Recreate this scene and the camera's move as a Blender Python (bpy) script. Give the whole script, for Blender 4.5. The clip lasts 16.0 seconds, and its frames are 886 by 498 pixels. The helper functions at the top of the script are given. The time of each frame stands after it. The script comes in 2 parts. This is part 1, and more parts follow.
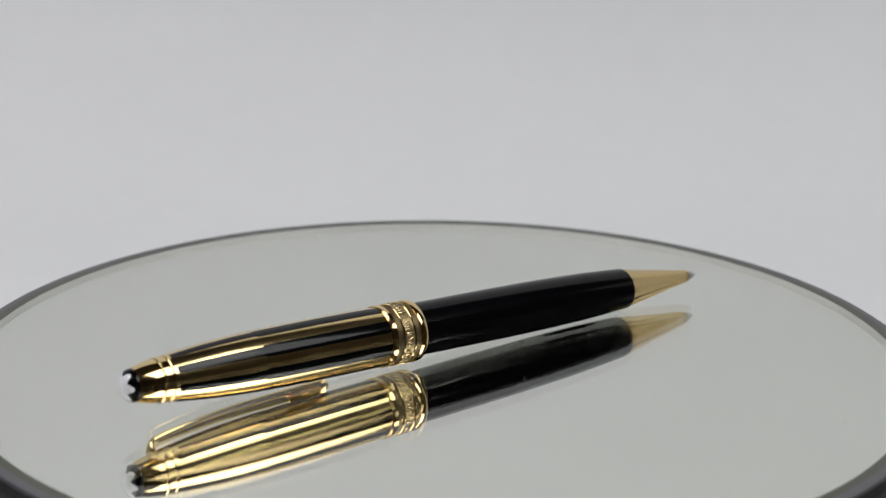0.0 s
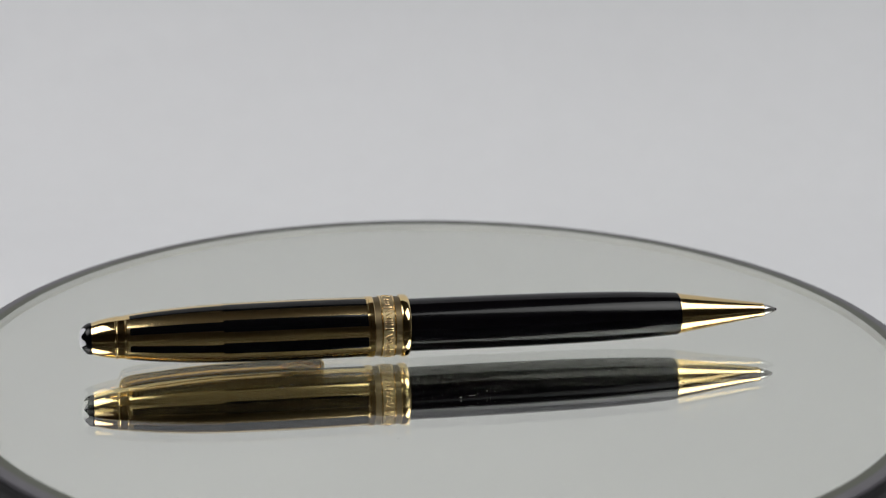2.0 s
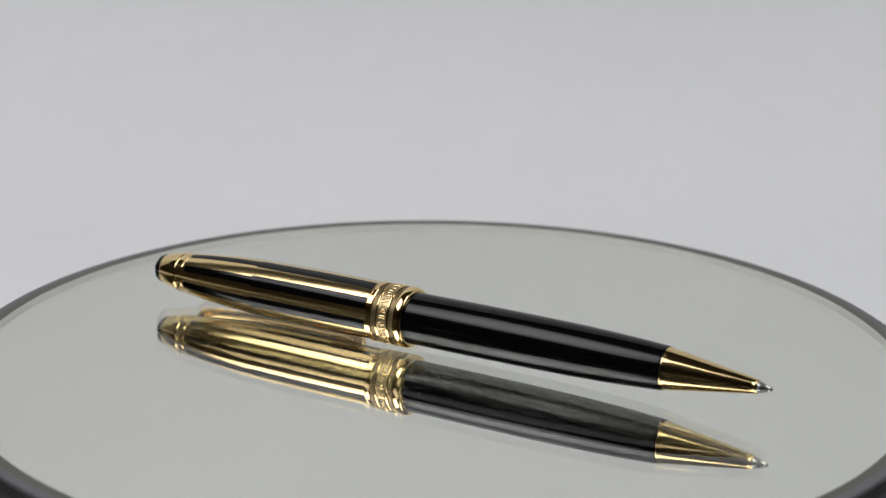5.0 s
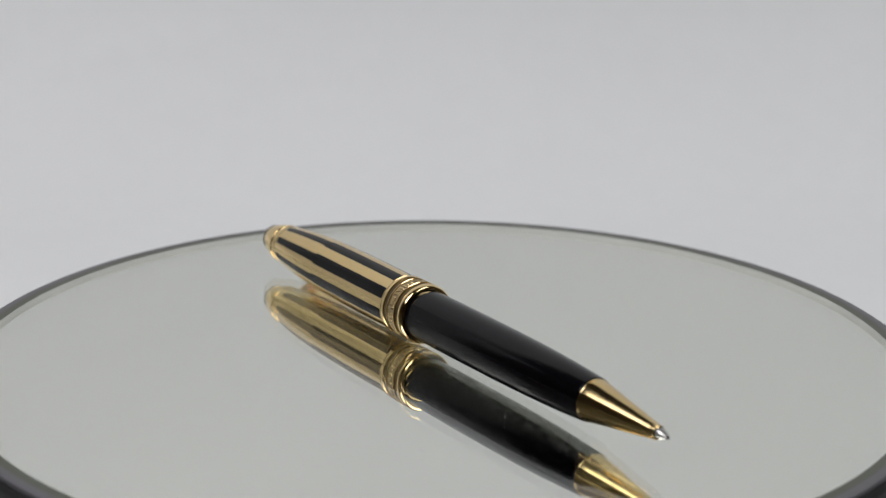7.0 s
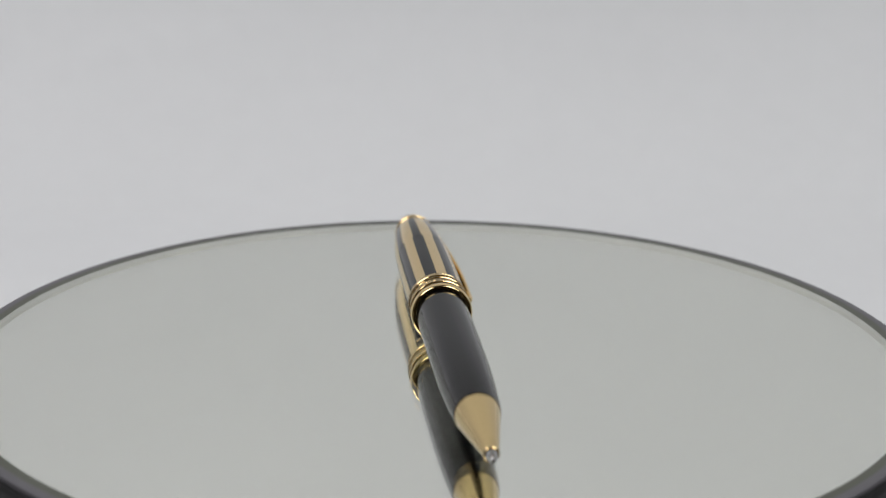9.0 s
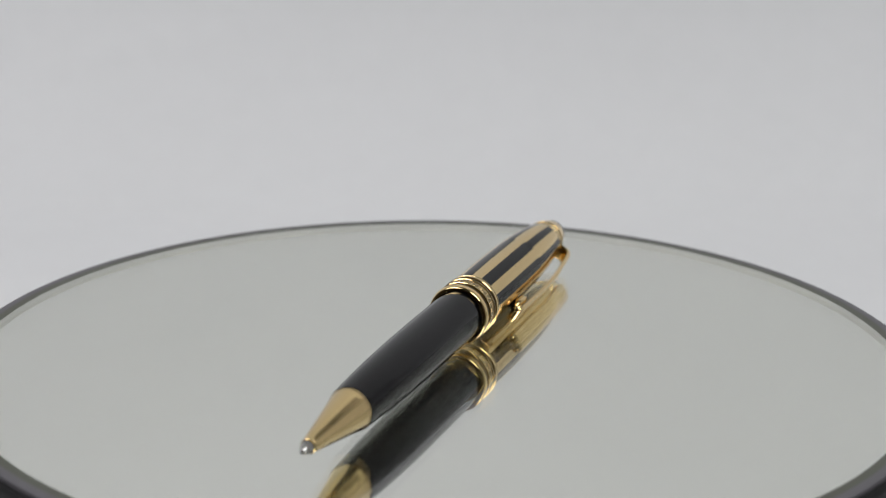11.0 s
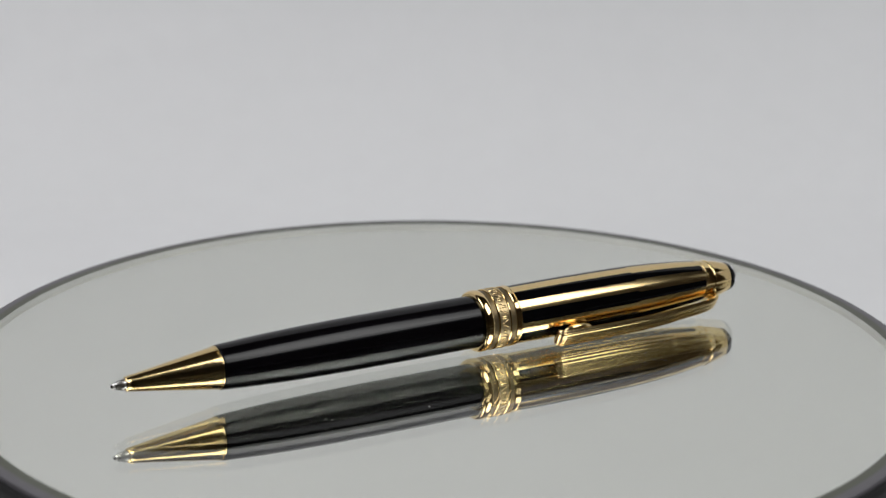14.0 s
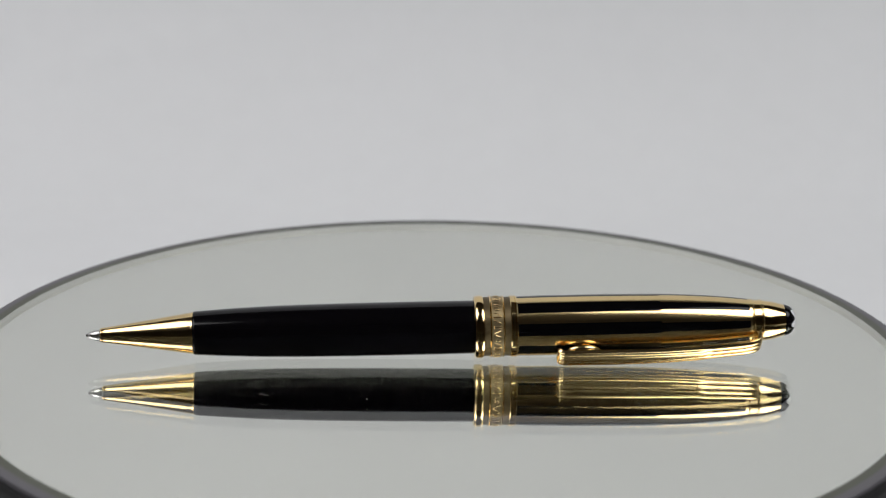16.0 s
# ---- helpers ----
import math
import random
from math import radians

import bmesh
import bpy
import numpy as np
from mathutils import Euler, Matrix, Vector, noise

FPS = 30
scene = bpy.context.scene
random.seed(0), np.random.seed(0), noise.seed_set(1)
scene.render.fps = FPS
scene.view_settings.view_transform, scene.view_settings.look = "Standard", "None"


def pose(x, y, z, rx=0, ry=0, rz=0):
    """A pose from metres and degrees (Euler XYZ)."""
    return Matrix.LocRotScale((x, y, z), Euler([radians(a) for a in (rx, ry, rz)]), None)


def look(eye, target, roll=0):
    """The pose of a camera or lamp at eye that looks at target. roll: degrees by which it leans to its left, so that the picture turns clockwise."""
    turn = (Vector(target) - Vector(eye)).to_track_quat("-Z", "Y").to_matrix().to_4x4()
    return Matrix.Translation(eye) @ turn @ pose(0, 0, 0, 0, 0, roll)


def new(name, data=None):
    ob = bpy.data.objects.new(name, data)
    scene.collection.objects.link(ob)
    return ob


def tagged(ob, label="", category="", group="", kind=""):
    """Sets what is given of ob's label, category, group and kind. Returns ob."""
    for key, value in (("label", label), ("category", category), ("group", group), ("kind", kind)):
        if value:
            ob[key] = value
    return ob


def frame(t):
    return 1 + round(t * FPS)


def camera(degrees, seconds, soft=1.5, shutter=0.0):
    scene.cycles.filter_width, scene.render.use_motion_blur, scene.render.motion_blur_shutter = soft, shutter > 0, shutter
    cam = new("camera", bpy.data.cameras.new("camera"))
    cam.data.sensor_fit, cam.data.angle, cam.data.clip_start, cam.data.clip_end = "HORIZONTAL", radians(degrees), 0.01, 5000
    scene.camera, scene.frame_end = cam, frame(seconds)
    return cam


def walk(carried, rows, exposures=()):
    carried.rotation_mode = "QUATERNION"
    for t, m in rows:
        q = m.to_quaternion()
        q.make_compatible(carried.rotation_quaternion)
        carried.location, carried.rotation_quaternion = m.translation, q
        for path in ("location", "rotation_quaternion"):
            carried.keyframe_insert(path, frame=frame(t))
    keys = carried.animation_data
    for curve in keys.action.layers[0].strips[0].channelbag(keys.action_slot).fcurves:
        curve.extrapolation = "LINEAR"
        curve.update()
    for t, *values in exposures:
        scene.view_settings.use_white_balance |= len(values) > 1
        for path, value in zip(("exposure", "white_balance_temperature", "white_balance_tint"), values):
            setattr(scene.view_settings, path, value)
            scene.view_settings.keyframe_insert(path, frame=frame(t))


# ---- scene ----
MM = 0.001

# camera on a tripod, a little above the mirror
cam = camera(23.65, 16.0, soft=1.25)
cam.data.dof.use_dof = True
cam.data.dof.focus_distance = 0.410
cam.data.dof.aperture_fstop = 20.0
EYE = Vector((0.0, -0.38865, 0.14243))
PITCH, YAW, ROLL = radians(17.258), radians(0.040), 0.68
AIM = EYE + Vector((math.sin(YAW) * math.cos(PITCH), math.cos(YAW) * math.cos(PITCH), -math.sin(PITCH)))
walk(cam, [(0.0, look(EYE, AIM, ROLL)), (16.0, look(EYE, AIM, ROLL))], exposures=[(0.0, 0.0), (16.0, 0.0)])
scene.cycles.max_bounces = 16
scene.cycles.glossy_bounces = 12
scene.cycles.transmission_bounces = 12

# ---------------------------------------------------------------- light
world = bpy.data.worlds.new("dim_room_air")
world.use_nodes = True
world.node_tree.nodes["Background"].inputs[0].default_value = (0.75, 0.82, 1.0, 1)
world.node_tree.nodes["Background"].inputs[1].default_value = 0.02
scene.world = world


def softbox(name, azimuth, elevation, width, height, colour):
    """A soft light aimed at the turntable, brighter in its middle; azimuth from the camera's side, to the right positive."""
    a, e = radians(azimuth), radians(elevation)
    way = Vector((math.sin(a) * math.cos(e), -math.cos(a) * math.cos(e), math.sin(e)))
    for label, distance, share, radiance in (("_cloth", 0.62, 1.0, 3.55), ("_core", 0.616, 0.56, 2.1)):
        data = bpy.data.lights.new(name + label, "AREA")
        data.shape, data.size, data.size_y, data.color = "RECTANGLE", width * share, height * share, colour
        data.energy = radiance * math.pi * data.size * data.size_y
        new(name + label, data).matrix_world = look(way * distance, (0, 0, 0))


softbox("softbox_right", 61, 53, 0.36, 0.38, (0.985, 0.995, 0.985))
softbox("softbox_left", -68, 53, 0.40, 0.38, (0.995, 0.985, 1.0))


# ---------------------------------------------------------------- materials
def material(name, colour, rough=0.5, metal=0.0, scale=200.0, vary=0.0, rough_vary=0.0, bump=0.0, bump_scale=None,
             coat=0.0, transmission=0.0, ior=1.5, stretch=(1, 1, 1), coarse=0.0):
    m = bpy.data.materials.new(name)
    m.use_nodes = True
    nt = m.node_tree
    b = nt.nodes["Principled BSDF"]
    b.inputs["Base Color"].default_value = (*colour, 1)
    b.inputs["Roughness"].default_value = rough
    b.inputs["Metallic"].default_value = metal
    b.inputs["IOR"].default_value = ior
    b.inputs["Coat Weight"].default_value = coat
    b.inputs["Coat Roughness"].default_value = 0.03
    b.inputs["Transmission Weight"].default_value = transmission
    if vary or rough_vary or bump or coarse:
        tc = nt.nodes.new("ShaderNodeTexCoord")
        mp = nt.nodes.new("ShaderNodeMapping")
        mp.inputs["Scale"].default_value = stretch
        nt.links.new(tc.outputs["Object"], mp.inputs["Vector"])

        def noise_at(sc, detail):
            n = nt.nodes.new("ShaderNodeTexNoise")
            n.inputs["Scale"].default_value = sc
            n.inputs["Detail"].default_value = detail
            nt.links.new(mp.outputs["Vector"], n.inputs["Vector"])
            return n

        fine = noise_at(scale, 4)
        if vary or coarse:
            wide = noise_at(scale * 0.06, 3)
            lo = tuple(c * (1 - vary - coarse) for c in colour)
            hi = tuple(min(1, c * (1 + vary + coarse)) for c in colour)
            share = nt.nodes.new("ShaderNodeMix")
            share.data_type = "FLOAT"
            share.inputs[0].default_value = coarse / max(1e-6, vary + coarse)
            nt.links.new(fine.outputs["Fac"], share.inputs[2])
            nt.links.new(wide.outputs["Fac"], share.inputs[3])
            mix = nt.nodes.new("ShaderNodeMix")
            mix.data_type = "RGBA"
            mix.inputs[6].default_value, mix.inputs[7].default_value = (*lo, 1), (*hi, 1)
            nt.links.new(share.outputs[0], mix.inputs[0])
            nt.links.new(mix.outputs[2], b.inputs["Base Color"])
        if rough_vary:
            mr = nt.nodes.new("ShaderNodeMapRange")
            mr.inputs["To Min"].default_value = max(0.0, rough - rough_vary)
            mr.inputs["To Max"].default_value = rough + rough_vary
            nt.links.new(fine.outputs["Fac"], mr.inputs["Value"])
            nt.links.new(mr.outputs["Result"], b.inputs["Roughness"])
        if bump:
            bp = nt.nodes.new("ShaderNodeBump")
            bp.inputs["Distance"].default_value = bump
            n2 = noise_at(bump_scale or scale, 3)
            nt.links.new(n2.outputs["Fac"], bp.inputs["Height"])
            nt.links.new(bp.outputs["Normal"], b.inputs["Normal"])
    return m


GOLD = (0.87, 0.655, 0.325)
gold = material("polished_gold", GOLD, 0.09, 1.0, 900, 0.04, 0.03, 0.000004, 500, stretch=(0.15, 1, 1))
gold_fine = material("drawn_gold", GOLD, 0.15, 1.0, 1500, 0.06, 0.04, 0.000006, 1200, stretch=(0.04, 1, 1))
gold_matte = material("matte_gold_groove", (0.18, 0.135, 0.075), 0.44, 1.0, 1500, 0.10, 0.08)
gold_band = material("satin_gold_band", (0.44, 0.335, 0.18), 0.34, 1.0, 2500, 0.12, 0.1, 0.00002, 1800)
# the pen's gold, darkened to stand in for dimmer light on the cone
gold_cone = material("dimmed_turned_gold", (0.76, 0.57, 0.28), 0.12, 1.0, 1500, 0.05, 0.04, 0.000005, 900, stretch=(1, 0.2, 0.2))
gold_letter = material("worn_gold_relief", (0.80, 0.61, 0.32), 0.20, 1.0, 2500, 0.1, 0.08, 0.00002, 1800)
black_resin = material("black_resin", (0.0021, 0.0018, 0.0025), 0.125, 0.0, 900, 0.3, 0.02, ior=1.31)
black_lacquer = material("black_lacquer", (0.0018, 0.0018, 0.0022), 0.09, 0.0, 900, 0.3, 0.03, stretch=(0.2, 1, 1), ior=1.31)
white_resin = material("white_resin", (0.82, 0.82, 0.86), 0.18, 0.0, 600, 0.02)
steel = material("refill_steel", (0.52, 0.51, 0.50), 0.26, 1.0, 1200, 0.08, 0.05)
dark_steel = material("dark_ball_steel", (0.16, 0.15, 0.15), 0.12, 1.0)
mirror_glass = material("mirror_glass", (0.985, 0.995, 0.985), 0.0, 0.0, transmission=1.0, ior=1.47)
silvering = material("mirror_silvering", (0.965, 0.97, 0.915), 0.0, 1.0)
outer_rim = material("grey_ground_rim", (0.125, 0.121, 0.132), 0.5, 0.0, 300, 0.15, 0.1, ior=1.3)
inner_rim = material("olive_grey_glass_rim", (0.095, 0.100, 0.080), 0.45, 0.0, 300, 0.15, 0.1, ior=1.3)
# grey set to the mirror's brightness, for the wall under its rim
blend_tone = material("mirror_brightness_grey", (0.30, 0.30, 0.29), 0.6, 0.0, 200, 0.08)
black_plastic = material("black_plastic", (0.006, 0.006, 0.0065), 0.6, 0.0, 700, 0.2, 0.1, 0.00002, 900, ior=1.35)
cloth = material("white_cloth", (0.795, 0.80, 0.812), 0.9, 0.0, 120, 0.02, 0.0, 0.0006, 26, coarse=0.03)
side_cloth = material("off_white_cloth", (0.62, 0.62, 0.63), 0.9, 0.0, 120, 0.02, 0.0, 0.0006, 26, coarse=0.03)
wall_paint = material("dim_wall_paint", (0.22, 0.16, 0.105), 0.85, 0.0, 12, 0.05, coarse=0.05)
ceiling_paint = material("dim_ceiling_paint", (0.30, 0.235, 0.165), 0.9, 0.0, 12, 0.04, coarse=0.04)
floor_wood = material("dark_floor_wood", (0.10, 0.065, 0.04), 0.5, 0.0, 30, 0.25, 0.1, stretch=(1, 8, 1))
table_wood = material("table_wood", (0.18, 0.11, 0.06), 0.45, 0.0, 60, 0.25, 0.1, stretch=(1, 9, 1))
dust_grey = material("dust", (0.36, 0.36, 0.35), 0.9)


# ---------------------------------------------------------------- mesh helpers
def part(name, bm, mat, parent=None, label="", smooth=True, sharp=35):
    me = bpy.data.meshes.new(name)
    bmesh.ops.recalc_face_normals(bm, faces=bm.faces)
    for f in bm.faces:
        f.smooth = smooth
    for e in bm.edges:
        if len(e.link_faces) == 2 and e.calc_face_angle(0) > radians(sharp):
            e.smooth = False
    bm.to_mesh(me)
    bm.free()
    me.materials.append(mat)
    ob = new(name, me)
    if parent is not None:
        ob.parent = parent
    if label:
        tagged(ob, label)
    return ob


def box_bm(x0, x1, y0, y1, z0, z1, bevel=0.0):
    bm = bmesh.new()
    bmesh.ops.create_cube(bm, size=1)
    bmesh.ops.scale(bm, vec=(x1 - x0, y1 - y0, z1 - z0), verts=bm.verts)
    bmesh.ops.translate(bm, vec=((x0 + x1) / 2, (y0 + y1) / 2, (z0 + z1) / 2), verts=bm.verts)
    if bevel:
        bmesh.ops.bevel(bm, geom=list(bm.edges), offset=bevel, segments=2, affect="EDGES", profile=0.7)
    return bm


def smooth_profile(points, steps=8):
    """A Catmull-Rom curve through (s, r) points."""
    out = []
    n = len(points)
    for i in range(n - 1):
        p0, p1, p2, p3 = points[max(i - 1, 0)], points[i], points[i + 1], points[min(i + 2, n - 1)]
        for k in range(steps):
            t = k / steps
            v = []
            for a, b, c, d in zip(p0, p1, p2, p3):
                v.append(0.5 * (2 * b + (c - a) * t + (2 * a - 5 * b + 4 * c - d) * t * t + (3 * b - a - 3 * c + d) * t ** 3))
            out.append(tuple(v))
    out.append(points[-1])
    return out


def spun_z(profile, seg=128):
    """A body turned round z from (r, z) pairs in metres."""
    bm = bmesh.new()
    rings = []
    for r, z in profile:
        if r < 1e-7:
            rings.append([bm.verts.new((0, 0, z))])
        else:
            rings.append([bm.verts.new((r * math.cos(2 * math.pi * k / seg), r * math.sin(2 * math.pi * k / seg), z)) for k in range(seg)])
    for a, b in zip(rings, rings[1:]):
        for k in range(seg):
            j = (k + 1) % seg
            if len(a) == 1 and len(b) == 1:
                continue
            if len(a) == 1:
                bm.faces.new((a[0], b[k], b[j]))
            elif len(b) == 1:
                bm.faces.new((a[k], a[j], b[0]))
            else:
                bm.faces.new((a[k], a[j], b[j], b[k]))
    return bm


# ---------------------------------------------------------------- the room, the table and the backdrop
TABLE_Z = -0.056
ROOM = (-1.6, 1.6, -2.0, 1.3, -0.80, 1.55)


def build_room():
    x0, x1, y0, y1, z0, z1 = ROOM
    w = 0.1
    tagged(part("floor", box_bm(x0, x1, y0, y1, z0 - w, z0), floor_wood, smooth=False), "dark wooden floor of the dim room", "floor", kind="structure")
    tagged(part("ceiling", box_bm(x0, x1, y0, y1, z1, z1 + w), ceiling_paint, smooth=False), "plain unlit grey ceiling", "ceiling", kind="structure")
    for name, b in (("wall_north", (x0 - w, x1 + w, y1, y1 + w)), ("wall_south", (x0 - w, x1 + w, y0 - w, y0)),
                    ("wall_east", (x1, x1 + w, y0, y1)), ("wall_west", (x0 - w, x0, y0, y1))):
        tagged(part(name, box_bm(*b, z0 - w, z1 + w), wall_paint, smooth=False), "plain dim grey room wall", "wall", kind="structure")


def build_table():
    top = TABLE_Z - 0.003
    table = tagged(new("table"), "brown wooden table under the white cloth", "table")
    table.location = (0, 0.1, ROOM[4])
    h = top - ROOM[4]
    part("tabletop", box_bm(-0.75, 0.75, -0.45, 0.45, h - 0.03, h, 0.003), table_wood, table)
    for sx in (-1, 1):
        for sy in (-1, 1):
            part("leg", box_bm(sx * 0.70 - 0.025, sx * 0.70 + 0.025, sy * 0.40 - 0.025, sy * 0.40 + 0.025, 0, h - 0.03, 0.003), table_wood, table)


def build_backdrop():
    """A white cloth sweep: flat on the table, curving up behind into a slack wall."""
    line = [(-0.30, 0.0), (-0.15, 0.0), (0.0, 0.0), (0.10, 0.0), (0.18, 0.0), (0.258, 0.0015)]
    for k in range(1, 41):
        a = k / 40 * radians(108)
        line.append((0.258 + 0.08 * math.sin(a), 0.0015 + 0.08 * (1 - math.cos(a))))
    y, z = line[-1]
    for k in range(1, 11):
        line.append((y - 0.0105 * k, z + 0.032 * k))
    # soft creases: two ends across and up, half width, height
    creases = [((-0.140, -0.019), (-0.070, -0.002), 0.005, 0.00075), ((-0.110, -0.0245), (-0.070, -0.036), 0.004, 0.0006),
               ((-0.050, -0.009), (0.022, -0.021), 0.008, 0.0006), ((0.035, -0.034), (0.105, -0.040), 0.007, 0.0005),
               ((0.060, -0.006), (0.130, -0.022), 0.012, 0.0008), ((-0.170, -0.040), (-0.090, -0.048), 0.008, 0.0006)]

    def crease_at(x, z):
        total = 0.0
        for (x0, z0), (x1, z1), half, high in creases:
            dx, dz = x1 - x0, z1 - z0
            t = ((x - x0) * dx + (z - z0) * dz) / (dx * dx + dz * dz)
            u = min(1.0, max(0.0, t))
            d = math.hypot(x - x0 - u * dx, (z - z0 - u * dz) * 1.6)
            total += high * math.exp(-(d / half) ** 2) * math.sin(math.pi * min(1, max(0.05, 0.15 + 0.7 * u)))
        return total

    bm = bmesh.new()
    cols = 200
    grid = []
    for j, (y, z) in enumerate(line):
        row = []
        for i in range(cols + 1):
            x = -0.62 + 1.24 * i / cols
            slack = 0.0
            if y > 0.2:
                slack = 0.006 * noise.noise((x * 3.1, z * 5.0, 0.3)) + 0.0036 * noise.noise((x * 7 + z * 9, z * 4 - x * 5, 2.7))
                slack -= crease_at(x, TABLE_Z + z)
            row.append(bm.verts.new((x, y + slack, TABLE_Z + z - 0.6 * min(0, slack) * (z > 0.004))))
        grid.append(row)
    for a, b in zip(grid, grid[1:]):
        for i in range(cols):
            bm.faces.new((a[i], a[i + 1], b[i + 1], b[i]))
    ob = tagged(part("backdrop", bm, cloth), "seamless white cloth backdrop, softly creased, sweeping up", "backdrop", kind="structure")
    mod = ob.modifiers.new("cloth_thickness", "SOLIDIFY")
    mod.thickness, mod.offset = 0.001, -1
    return ob


def build_wings():
    """Unseen cloth panels at the back corners, added for the gold to reflect."""
    for name, sx, start in (("reflector_panel_east", 1, 0.03), ("reflector_panel_west", -1, 0.13)):
        bm = bmesh.new()
        rows = []
        for j in range(12):
            z = TABLE_Z + 0.0015 + 0.33 * j / 11
            rows.append([bm.verts.new((sx * (0.46 + 0.004 * noise.noise((i * 0.4, z * 9, sx))), start + (0.31 - start) * i / 16, z)) for i in range(17)])
        for a, b in zip(rows, rows[1:]):
            for i in range(16):
                bm.faces.new((a[i], a[i + 1], b[i + 1], b[i]))
        ob = tagged(part(name, bm, side_cloth), "unseen off-white cloth panel added for its reflection in the gold", "backdrop", kind="structure")
        mod = ob.modifiers.new("cloth_thickness", "SOLIDIFY")
        mod.thickness, mod.offset = 0.001, 0


# ---------------------------------------------------------------- the turntable and its mirror
DISC_R, FACE_R, GLASS = 94.5 * MM, 90.8 * MM, 3.05 * MM
DISC_X, DISC_Y = -0.5 * MM, -1.1 * MM


def build_turntable():
    base = tagged(new("turntable"), "black plastic motorised turntable standing on the cloth", "turntable")
    base.location = (DISC_X, DISC_Y, TABLE_Z + 0.001)
    top = -GLASS - 0.3 * MM - base.location.z
    ri, ro, lip = DISC_R + 0.1 * MM, DISC_R + 1.6 * MM, top + GLASS + 0.3 * MM - 0.9 * MM
    platter = part("platter", spun_z([(0, top - 0.006), (ro - 0.002, top - 0.006), (ro, top - 0.004), (ro, lip - 0.0007), (ro - 0.0007, lip), (ri, lip), (ri, top), (0, top)], 192), black_plastic, base)
    part("base", spun_z([(0, 0), (0.084, 0), (0.087, 0.003), (0.085, top - 0.0085), (0.03, top - 0.0063), (0, top - 0.0063)]), black_plastic, base)
    return platter


def build_mirror():
    mirror = tagged(new("round_mirror"), "round silvered glass mirror with dark ground rim, lying on the turntable", "mirror")
    r, face = DISC_R, FACE_R
    glass = part("glass", spun_z([(0, 0), (r * 0.5, 0), (face, 0)], 256), mirror_glass, mirror, "clear flat glass face")
    if glass.data.polygons[0].normal.z < 0:
        glass.data.flip_normals()
    glass.visible_shadow = False
    part("bevel", spun_z([(face, 0), (face + 0.5 * MM, -0.01 * MM), (face + 1.8 * MM, -0.05 * MM)], 256), inner_rim, mirror, "olive-grey bevelled glass rim")
    part("edge", spun_z([(face + 1.8 * MM, -0.05 * MM), (r - 0.4 * MM, -0.10 * MM), (r - 0.1 * MM, -0.22 * MM), (r, -0.45 * MM), (r, -GLASS)], 256), outer_rim, mirror, "grey ground glass edge")
    # added wall; its pale grey imitates the mirror's brightness so it blends in
    part("blend_wall", spun_z([(face, -0.02 * MM), (face, -GLASS)], 256), blend_tone, mirror, "added wall round the silvered glass, toned to the mirror's brightness")
    part("silvering", spun_z([(0, -GLASS), (r * 0.5, -GLASS), (face, -GLASS)], 256), silvering, mirror, "bright silvered back")
    return mirror


def build_dust(mirror):
    """A few specks and hair scratches on the mirror's face."""
    rng = random.Random(7)
    for k in range(34):
        a, d = rng.uniform(0, 2 * math.pi), DISC_R * math.sqrt(rng.uniform(0.02, 0.9))
        size = rng.uniform(0.06, 0.16) * MM
        bm = bmesh.new()
        bmesh.ops.create_icosphere(bm, subdivisions=1, radius=size)
        for v in bm.verts:
            v.co = Vector((v.co.x * 1.6, v.co.y, max(0, v.co.z * 0.5))) * rng.uniform(0.8, 1.2)
        p = part("speck", bm, dust_grey, mirror)
        p.location = (d * math.cos(a), d * math.sin(a), 0.01 * MM)
        p.rotation_euler = (0, 0, rng.uniform(0, 3.1))


    spots = [(36.7, -17.9), (38.5, -23.5), (40.6, -29.9), (37.6, -21.0), (39.6, -26.0), (0.3, 22.7), (-7.0, 18.7), (-3.5, 20.5), (30.9, 11.3), (12.0, -9.9),
             (-58.2, 20.8), (-1.7, 27.5), (-38.5, 28.9), (-33.4, -19.7)]
    for x, y in spots:
        for k in range(3):
            length = rng.uniform(0.25, 0.9) * MM
            p = part("scratch", box_bm(-length / 2, length / 2, -0.025 * MM, 0.025 * MM, 0, 0.012 * MM), dust_grey, mirror, smooth=False)
            p.location = ((x + rng.uniform(-1.2, 1.2)) * MM, (y + rng.uniform(-1.2, 1.2)) * MM, 0.004 * MM)
            p.rotation_euler = (0, 0, rng.uniform(0, 3.1))


# ---------------------------------------------------------------- the pen
PIVOT = 76.0
CLIP_ANGLE = -30.0
CAP = smooth_profile([(82.7, 5.74), (88, 5.81), (96, 5.83), (104, 5.76), (111, 5.64), (117, 5.38), (123, 4.93), (126.6, 4.54), (128.8, 4.26)], 6)


def cap_radius(s):
    return float(np.interp(s, [p[0] for p in CAP], [p[1] for p in CAP]))


def around(s, r, omega):
    """A point of the pen in metres: s millimetres from the writing tip, r from the axis, omega round it."""
    return Vector(((s - PIVOT) * MM, -r * math.cos(omega) * MM, r * math.sin(omega) * MM))


def turned(profile, seg=96):
    bm = bmesh.new()
    rings = []
    for s, r in profile:
        if r < 1e-6:
            rings.append([bm.verts.new(around(s, 0, 0))])
        else:
            rings.append([bm.verts.new(around(s, r, 2 * math.pi * k / seg)) for k in range(seg)])
    for a, b in zip(rings, rings[1:]):
        for k in range(seg):
            j = (k + 1) % seg
            if len(a) == 1:
                bm.faces.new((a[0], b[j], b[k]))
            elif len(b) == 1:
                bm.faces.new((a[k], a[j], b[0]))
            else:
                bm.faces.new((a[k], a[j], b[j], b[k]))
    return bm


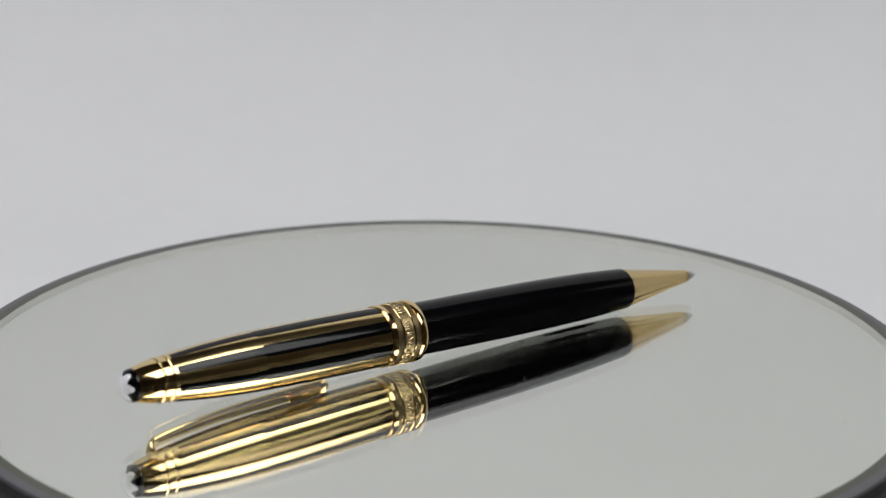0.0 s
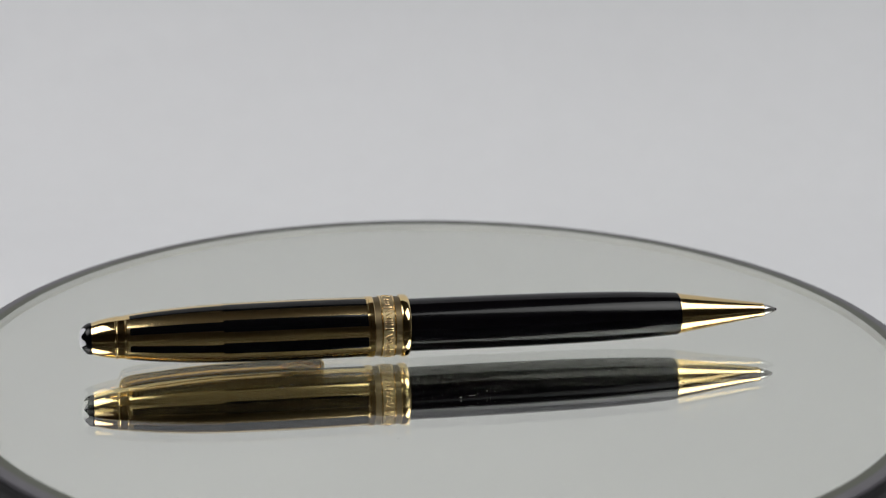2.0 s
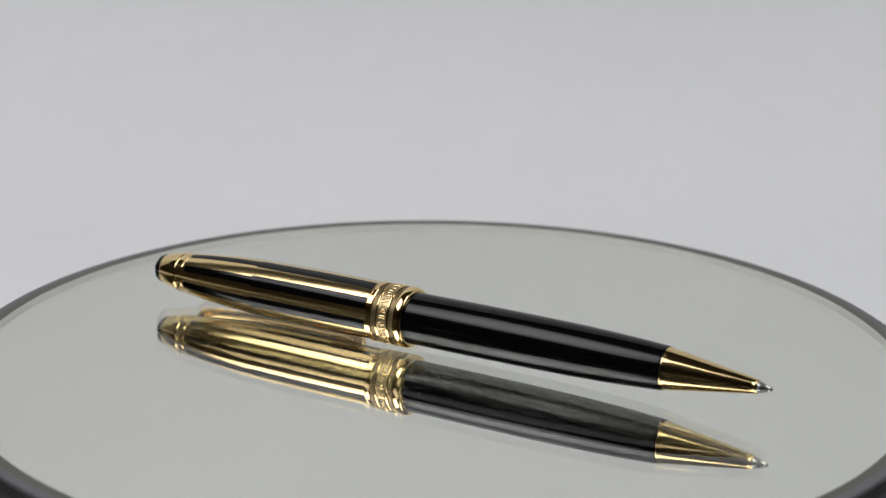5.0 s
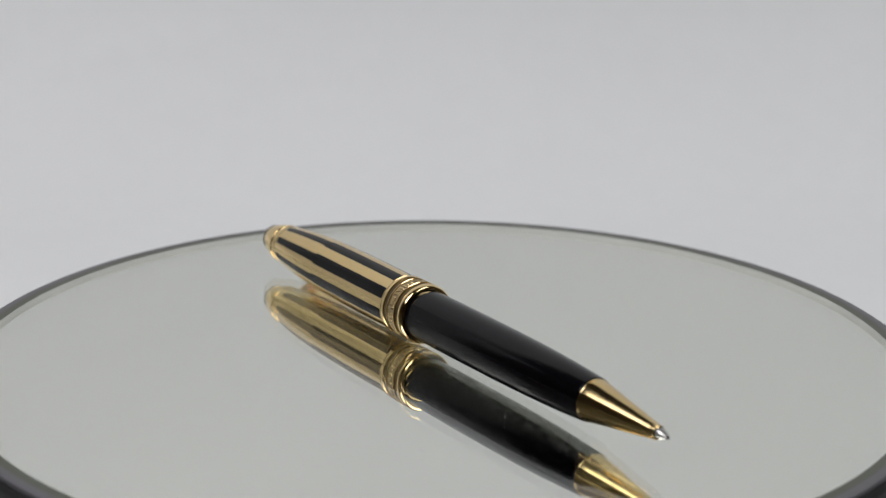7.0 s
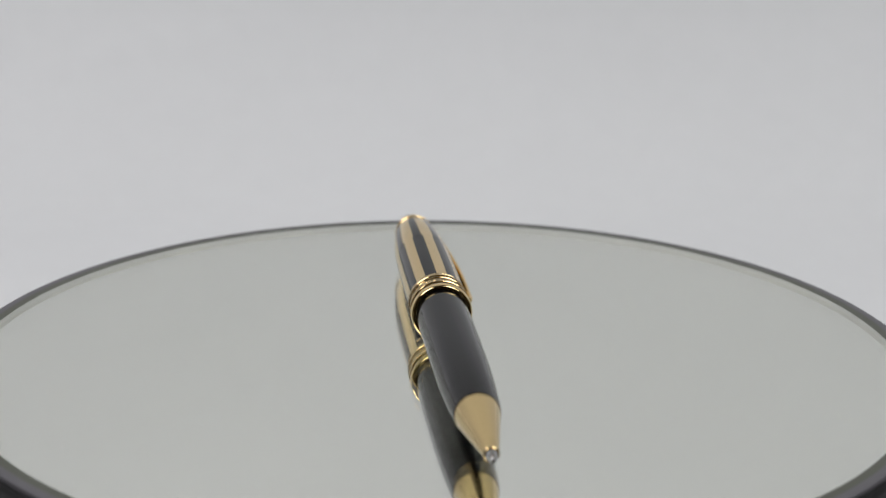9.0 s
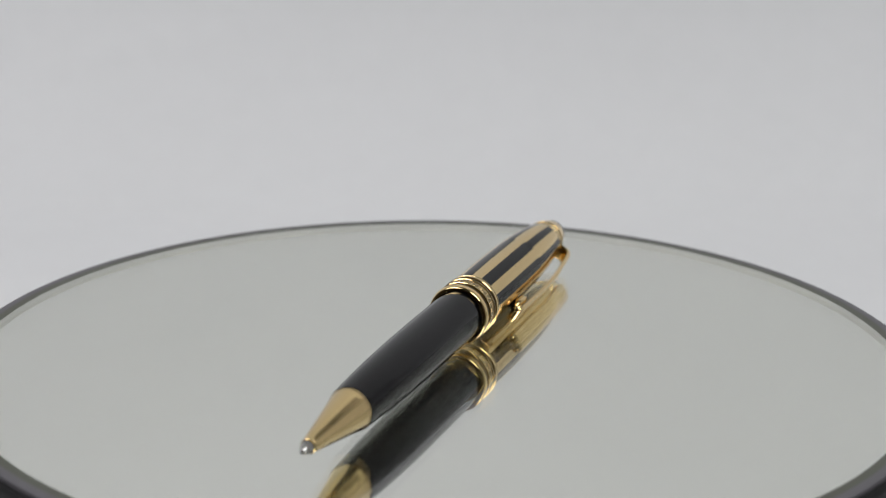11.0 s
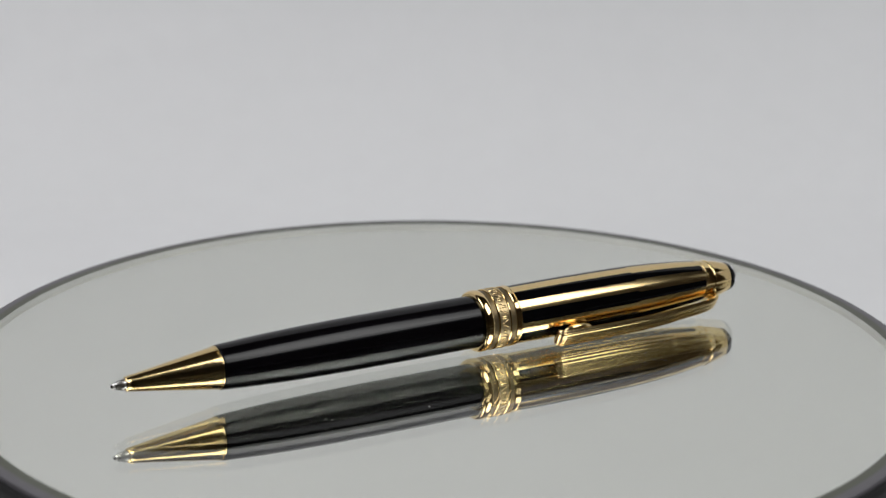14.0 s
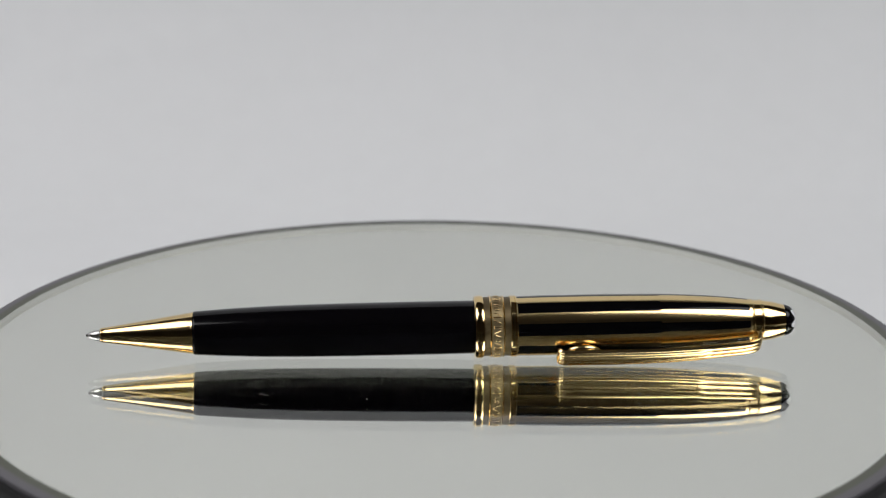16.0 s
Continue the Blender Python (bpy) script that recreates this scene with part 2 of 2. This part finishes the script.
def stripe_bm(centre):
    """One inlaid stripe: broad towards the ring, stepping narrower towards the crown."""
    bm = bmesh.new()
    c = radians(centre)
    stations = [(83.1 + 27.65 * k / 14, 11.8) for k in range(15)] + [(110.76 + 17.2 * k / 12, 8.9) for k in range(13)]
    stations += [(128.1, 8.3), (128.25, 7.2)]
    n = 8
    rows = []
    for s, half in stations:
        r = cap_radius(s)
        ws = [c + radians(half) * (2 * k / n - 1) for k in range(n + 1)]
        row = [bm.verts.new(around(s, r - 0.05, ws[0]))] + [bm.verts.new(around(s, r + 0.02, w)) for w in ws] + [bm.verts.new(around(s, r - 0.05, ws[-1]))]
        rows.append(row)
    for a, b in zip(rows, rows[1:]):
        for k in range(n + 2):
            bm.faces.new((a[k], a[k + 1], b[k + 1], b[k]))
    return bm


def clip_bm():
    """The clip's arm, swept along the cap: fine lines along its face, a step down to three ribs, a hooked root at the crown ring."""
    path = smooth_profile([(91.3, 6.9, 1.5, 0.25), (90.95, 7.2, 1.8, 0.36), (91.0, 7.6, 2.0, 0.44), (91.6, 7.95, 2.1, 0.46), (93.2, 8.08, 2.12, 0.44), (103, 8.16, 2.12, 0.42), (111, 8.05, 2.02, 0.42),
                           (117, 7.72, 1.92, 0.42), (122, 7.30, 1.86, 0.44), (126, 6.86, 1.82, 0.48), (128.4, 6.45, 1.8, 0.50), (129.7, 5.85, 1.75, 0.50), (130.05, 4.9, 1.7, 0.48), (130.0, 4.0, 1.65, 0.45)], 6)
    cw = radians(CLIP_ANGLE)
    outward = Vector((0, -math.cos(cw), math.sin(cw)))
    side = Vector((1, 0, 0)).cross(outward)
    across = 30
    bm = bmesh.new()
    rows = []
    for i, (s, rad, half, thick) in enumerate(path):
        q = path[min(i + 1, len(path) - 1)]
        p = path[max(i - 1, 0)]
        tangent = (Vector((q[0] - p[0], 0, 0)) + outward * (q[1] - p[1])).normalized()
        up = side.cross(tangent)
        base = Vector((s - PIVOT, 0, 0)) + outward * rad
        raised = 0.0 if s > 119 else 0.13
        row = []
        for k in range(across + 1):
            u = 2 * k / across - 1
            edge = math.sqrt(max(0.0, 1 - abs(u) ** 7))
            if raised:
                lines = -0.10 * math.exp(-((abs(u) - 0.74) / 0.07) ** 2) - 0.03 * math.exp(-((abs(u) - 0.30) / 0.05) ** 2)
            else:
                lines = 0.14 * (abs(math.cos(1.5 * math.pi * u)) ** 0.6 - 1)
            row.append((u * half, (thick + 0.07 * (1 - u * u) + lines + raised * (abs(u) < 0.93)) * edge))
        for u, v in ((0.93, -0.7), (0.7, -1.0), (0.0, -1.0), (-0.7, -1.0), (-0.93, -0.7)):
            row.append((u * half, v * thick))
        rows.append([bm.verts.new((base + side * u + up * v) * MM) for u, v in row])
    n = len(rows[0])
    for a, b in zip(rows, rows[1:]):
        for k in range(n):
            bm.faces.new((a[k], a[(k + 1) % n], b[(k + 1) % n], b[k]))
    bm.faces.new(rows[0][::-1])
    bm.faces.new(rows[-1])
    return bm


def blob_bm(s, rad, lateral, size):
    """A rounded lump under or at the end of the clip: size along the pen, sideways, outward."""
    cw = radians(CLIP_ANGLE)
    outward = Vector((0, -math.cos(cw), math.sin(cw)))
    side = Vector((1, 0, 0)).cross(outward)
    bm = bmesh.new()
    bmesh.ops.create_uvsphere(bm, u_segments=20, v_segments=12, radius=1)
    for v in bm.verts:
        x, y, z = v.co
        v.co = (Vector((s - PIVOT + x * size[0], 0, 0)) + side * (lateral + y * size[1]) + outward * (rad + z * size[2])) * MM
    return bm


CROWN = smooth_profile([(135.4, 3.05), (135.9, 3.0), (136.6, 2.72), (137.2, 2.15), (137.6, 1.35), (137.77, 0.6), (137.8, 0.0)], 5)


def star_bm():
    """The white rounded six-lobed inlay on the crown's end."""
    cs = [p[0] for p in CROWN]
    dist = [0.0]
    for a, b in zip(CROWN[::-1], CROWN[::-1][1:]):
        dist.append(dist[-1] + math.hypot(a[0] - b[0], a[1] - b[1]))
    rev = CROWN[::-1]

    def at(d):
        return float(np.interp(d, dist, [p[0] for p in rev])), float(np.interp(d, dist, [p[1] for p in rev]))

    bm = bmesh.new()
    seg, steps = 96, 12
    tip = bm.verts.new(around(rev[0][0] + 0.03, 0, 0))
    prev = None
    for j in range(1, steps + 2):
        ring = []
        for k in range(seg):
            w = 2 * math.pi * k / seg
            reach = 2.6 + 0.6 * math.cos(6 * w)
            s, r = at(reach * min(j, steps) / steps)
            lift = 0.04 if j <= steps else -0.05
            ring.append(bm.verts.new(around(s + lift * 0.7, r + lift * 0.7, w)))
        for k in range(seg):
            i = (k + 1) % seg
            if prev is None:
                bm.faces.new((tip, ring[k], ring[i]))
            else:
                bm.faces.new((prev[k], ring[k], ring[i], prev[i]))
        prev = ring
    return bm


def build_pen():
    pen = tagged(new("ballpoint_pen"), "black and gold striped twist ballpoint pen lying on the mirror", "pen")
    # writing end
    part("writing_ball", turned([(0, 0), (0.05, 0.22), (0.25, 0.36), (0.5, 0.40), (0.6, 0.0)], 32), dark_steel, pen, "tiny dark steel writing ball")
    part("refill_point", turned(smooth_profile([(0.35, 0.36), (0.6, 0.52), (1.2, 0.78), (2.0, 1.0), (2.6, 1.06)], 4) + [(2.9, 1.06), (2.9, 0.6)], 48), steel, pen, "silver steel refill point")
    part("nose_cone", turned([(2.75, 0.9), (2.75, 1.24), (2.85, 1.36), (3.0, 1.42)] + smooth_profile([(3.1, 1.40), (8, 2.13), (14, 3.05), (19.6, 3.92)], 5) + [(20.45, 4.02), (20.45, 3.6)]), gold_cone, pen, "polished gold nose cone")
    part("nose_ring", turned([(20.3, 3.8), (20.3, 4.05), (20.42, 4.09), (20.6, 4.09), (20.68, 4.03), (20.68, 3.8)]), gold, pen)
    part("barrel", turned([(20.66, 3.8), (20.66, 4.12), (20.8, 4.2)] + smooth_profile([(21, 4.22), (26, 4.52), (32, 4.80), (40, 5.02), (50, 5.14), (62, 5.18), (75.4, 5.15)], 6) + [(75.4, 4.6)]), black_resin, pen, "glossy black resin barrel")
    # the rings in the middle
    part("shoulder_ring", turned([(74.7, 4.8), (74.7, 5.3)] + smooth_profile([(74.72, 5.45), (74.84, 5.8), (75.15, 6.0), (75.65, 6.10), (76.15, 6.10), (76.5, 6.0)], 4) + [(76.62, 5.75), (76.62, 5.2)]), gold, pen, "rounded polished gold ring")
    part("groove_band", turned([(76.6, 5.3), (76.6, 5.74), (77.75, 5.74), (77.75, 5.3)]), gold_matte, pen, "matte brushed gold groove")
    band = part("lettered_band", turned([(77.9, 5.3), (77.9, 5.86), (80.3, 5.86), (80.3, 5.3)]), gold_band, pen, "gold band with raised marks")
    for at in (77.7, 80.2):
        part("band_edge", turned([(at, 5.3), (at, 5.94), (at + 0.09, 6.05), (at + 0.23, 6.05), (at + 0.32, 5.94), (at + 0.32, 5.3)]), gold, band, "thin polished gold edge")
    part("groove_band", turned([(80.5, 5.3), (80.5, 5.74), (81.75, 5.74), (81.75, 5.3)]), gold_matte, pen, "matte brushed gold groove")
    part("cap_ring", turned([(81.72, 5.3), (81.72, 5.9), (81.84, 5.99), (82.6, 5.97), (82.66, 5.92), (82.72, 6.0), (82.9, 6.0), (82.98, 5.92), (82.98, 5.3)]), gold, pen, "polished gold ring at the cap's mouth")
    # cap
    part("cap", turned([(82.7, 5.2)] + CAP + [(128.8, 3.6)]), gold_fine, pen, "gold-plated cap tapering to the crown")
    for k in range(8):
        part("stripe", stripe_bm(13 + 45 * k), black_lacquer, pen, "black lacquer stripe, stepping narrower")
    part("crown_ring", turned([(128.7, 3.6), (128.7, 4.22), (128.8, 4.31), (129.05, 4.31), (129.17, 4.22), (129.22, 4.14), (130.55, 4.05), (130.6, 4.12), (130.72, 4.18), (130.95, 4.16), (131.06, 4.06), (131.1, 3.95), (131.1, 3.5)]), gold, pen, "thin gold ring holding the clip")
    part("crown", turned([(131.05, 3.4)] + smooth_profile([(131.07, 3.98), (132.3, 3.83), (133.7, 3.55), (134.9, 3.22), (135.45, 3.04)], 4) + [(135.45, 2.6)]), gold, pen, "gold crown cone")
    finial = part("finial", turned([(135.3, 2.9)] + CROWN), black_resin, pen, "black domed end with white inlay")
    part("inlay", star_bm(), white_resin, finial, "white rounded six-lobed inlay")
    # clip
    clip = part("clip", clip_bm(), gold_fine, pen, "long gold spring clip, ribbed")
    part("clip_lug", blob_bm(95.6, 6.85, 0, (3.6, 2.0, 1.15)), gold, clip)
    # raised marks round the band, plain bars in place of writing
    rng = random.Random(3)
    sizes = ((0.15, 0.85), (0.34, 0.85), (0.27, 0.5), (0.13, 0.8))
    shapes = []
    for width, reach in sizes:
        bm = bmesh.new()
        rows = []
        for s, hw, r in ((-reach, width, 5.87), (-reach + 0.08, width * 0.9, 5.98), (-reach + 0.2, width * 0.75, 6.03), (reach - 0.2, width * 0.75, 6.03), (reach - 0.08, width * 0.9, 5.98), (reach, width, 5.87)):
            rows.append([bm.verts.new(Vector((s, u * hw, math.sqrt(r * r - (u * hw) ** 2) - 0.09 * u ** 4)) * MM) for u in (-1, -0.6, 0, 0.6, 1)])
        for a, b in zip(rows, rows[1:]):
            for k in range(4):
                bm.faces.new((a[k], a[k + 1], b[k + 1], b[k]))
        bmesh.ops.recalc_face_normals(bm, faces=bm.faces)
        for f in bm.faces:
            f.smooth = True
        me = bpy.data.meshes.new("raised_bar")
        bm.to_mesh(me)
        bm.free()
        me.materials.append(gold_letter)
        shapes.append(me)
    turn = 0.0
    while turn < 352:
        k = rng.choice((0, 0, 1, 2, 3))
        lean = rng.choice((0, 0, 24, -24)) if k in (0, 3) else 0
        width = sizes[k][0] + (0.2 if lean else 0)
        turn += math.degrees(width / 5.9)
        ob = new("raised_bar", shapes[k])
        ob.parent = band
        ob.matrix_basis = Matrix.Translation(((79.11 - PIVOT) * MM, 0, 0)) @ Matrix.Rotation(radians(turn), 4, "X") @ Matrix.Rotation(radians(lean), 4, "Z")
        turn += math.degrees((width + rng.choice((0.1, 0.15, 0.4))) / 5.9)
    return pen


build_room()
build_table()
build_backdrop()
build_wings()
platter = build_turntable()
mirror = build_mirror()
build_dust(mirror)
pen = build_pen()

# ---------------------------------------------------------------- what moves
SPIN, START = 13.3703, 216.663
# the pen rocks on its ring: seconds, slope of the axis
ROCK = [(0, 0.0322), (0.5, 0.0302), (1.0, 0.0274), (1.5, 0.0224), (1.7, 0.0195), (1.9, 0.0140), (2.0, 0.0030), (2.1, -0.0024), (2.3, -0.0030),
        (2.5, -0.0034), (3.5, -0.0032), (4.2, -0.0040), (6.0, -0.0012), (7.0, 0.0004), (9.0, -0.0030), (11.5, 0.0006), (12.5, 0.0018), (13.5, 0.0036), (14.0, 0.0034),
        (14.5, 0.0034), (15.0, 0.0040), (15.5, 0.0046), (15.8, 0.0065), (15.9, 0.0110), (16.0, 0.0160)]
# small unevenness of the turntable's drive: seconds, degrees
DRIFT = [(0, 0.18), (1.5, 0.1), (2.5, -0.03), (3.5, -0.12), (4.2, -0.06), (7.0, 0.65), (9.0, 0.35), (11.5, -0.02), (12.5, -0.06), (13.5, -0.1), (14.0, 0.1), (15.0, 0.24), (16.0, 0.50)]
ACROSS = (PIVOT - 68.415, -1.03)
LIFT = 6.15


def spin_at(t):
    return START - SPIN * t + float(np.interp(t, [d[0] for d in DRIFT], [d[1] for d in DRIFT]))


def pen_pose(t):
    slope = float(np.interp(t, [d[0] for d in ROCK], [d[1] for d in ROCK]))
    a = radians(spin_at(t))
    x = (ACROSS[0] * math.cos(a) - ACROSS[1] * math.sin(a)) * MM
    y = (ACROSS[0] * math.sin(a) + ACROSS[1] * math.cos(a)) * MM
    # the clip is the third foot: as the tip sinks, the pen rolls onto it
    return pose(x, y, LIFT * MM, 150 * slope, -math.degrees(math.atan(slope)), math.degrees(a))


def motions():
    times = sorted({round(0.5 * k, 2) for k in range(33)} | {1.7, 1.9, 2.1, 2.3, 15.8, 15.9})
    walk(pen, [(t, pen_pose(t)) for t in times])
    walk(platter, [(t, pose(0, 0, 0, 0, 0, spin_at(t))) for t in times])
    walk(mirror, [(t, pose(DISC_X, DISC_Y, 0, 0, 0, spin_at(t))) for t in times])


motions()
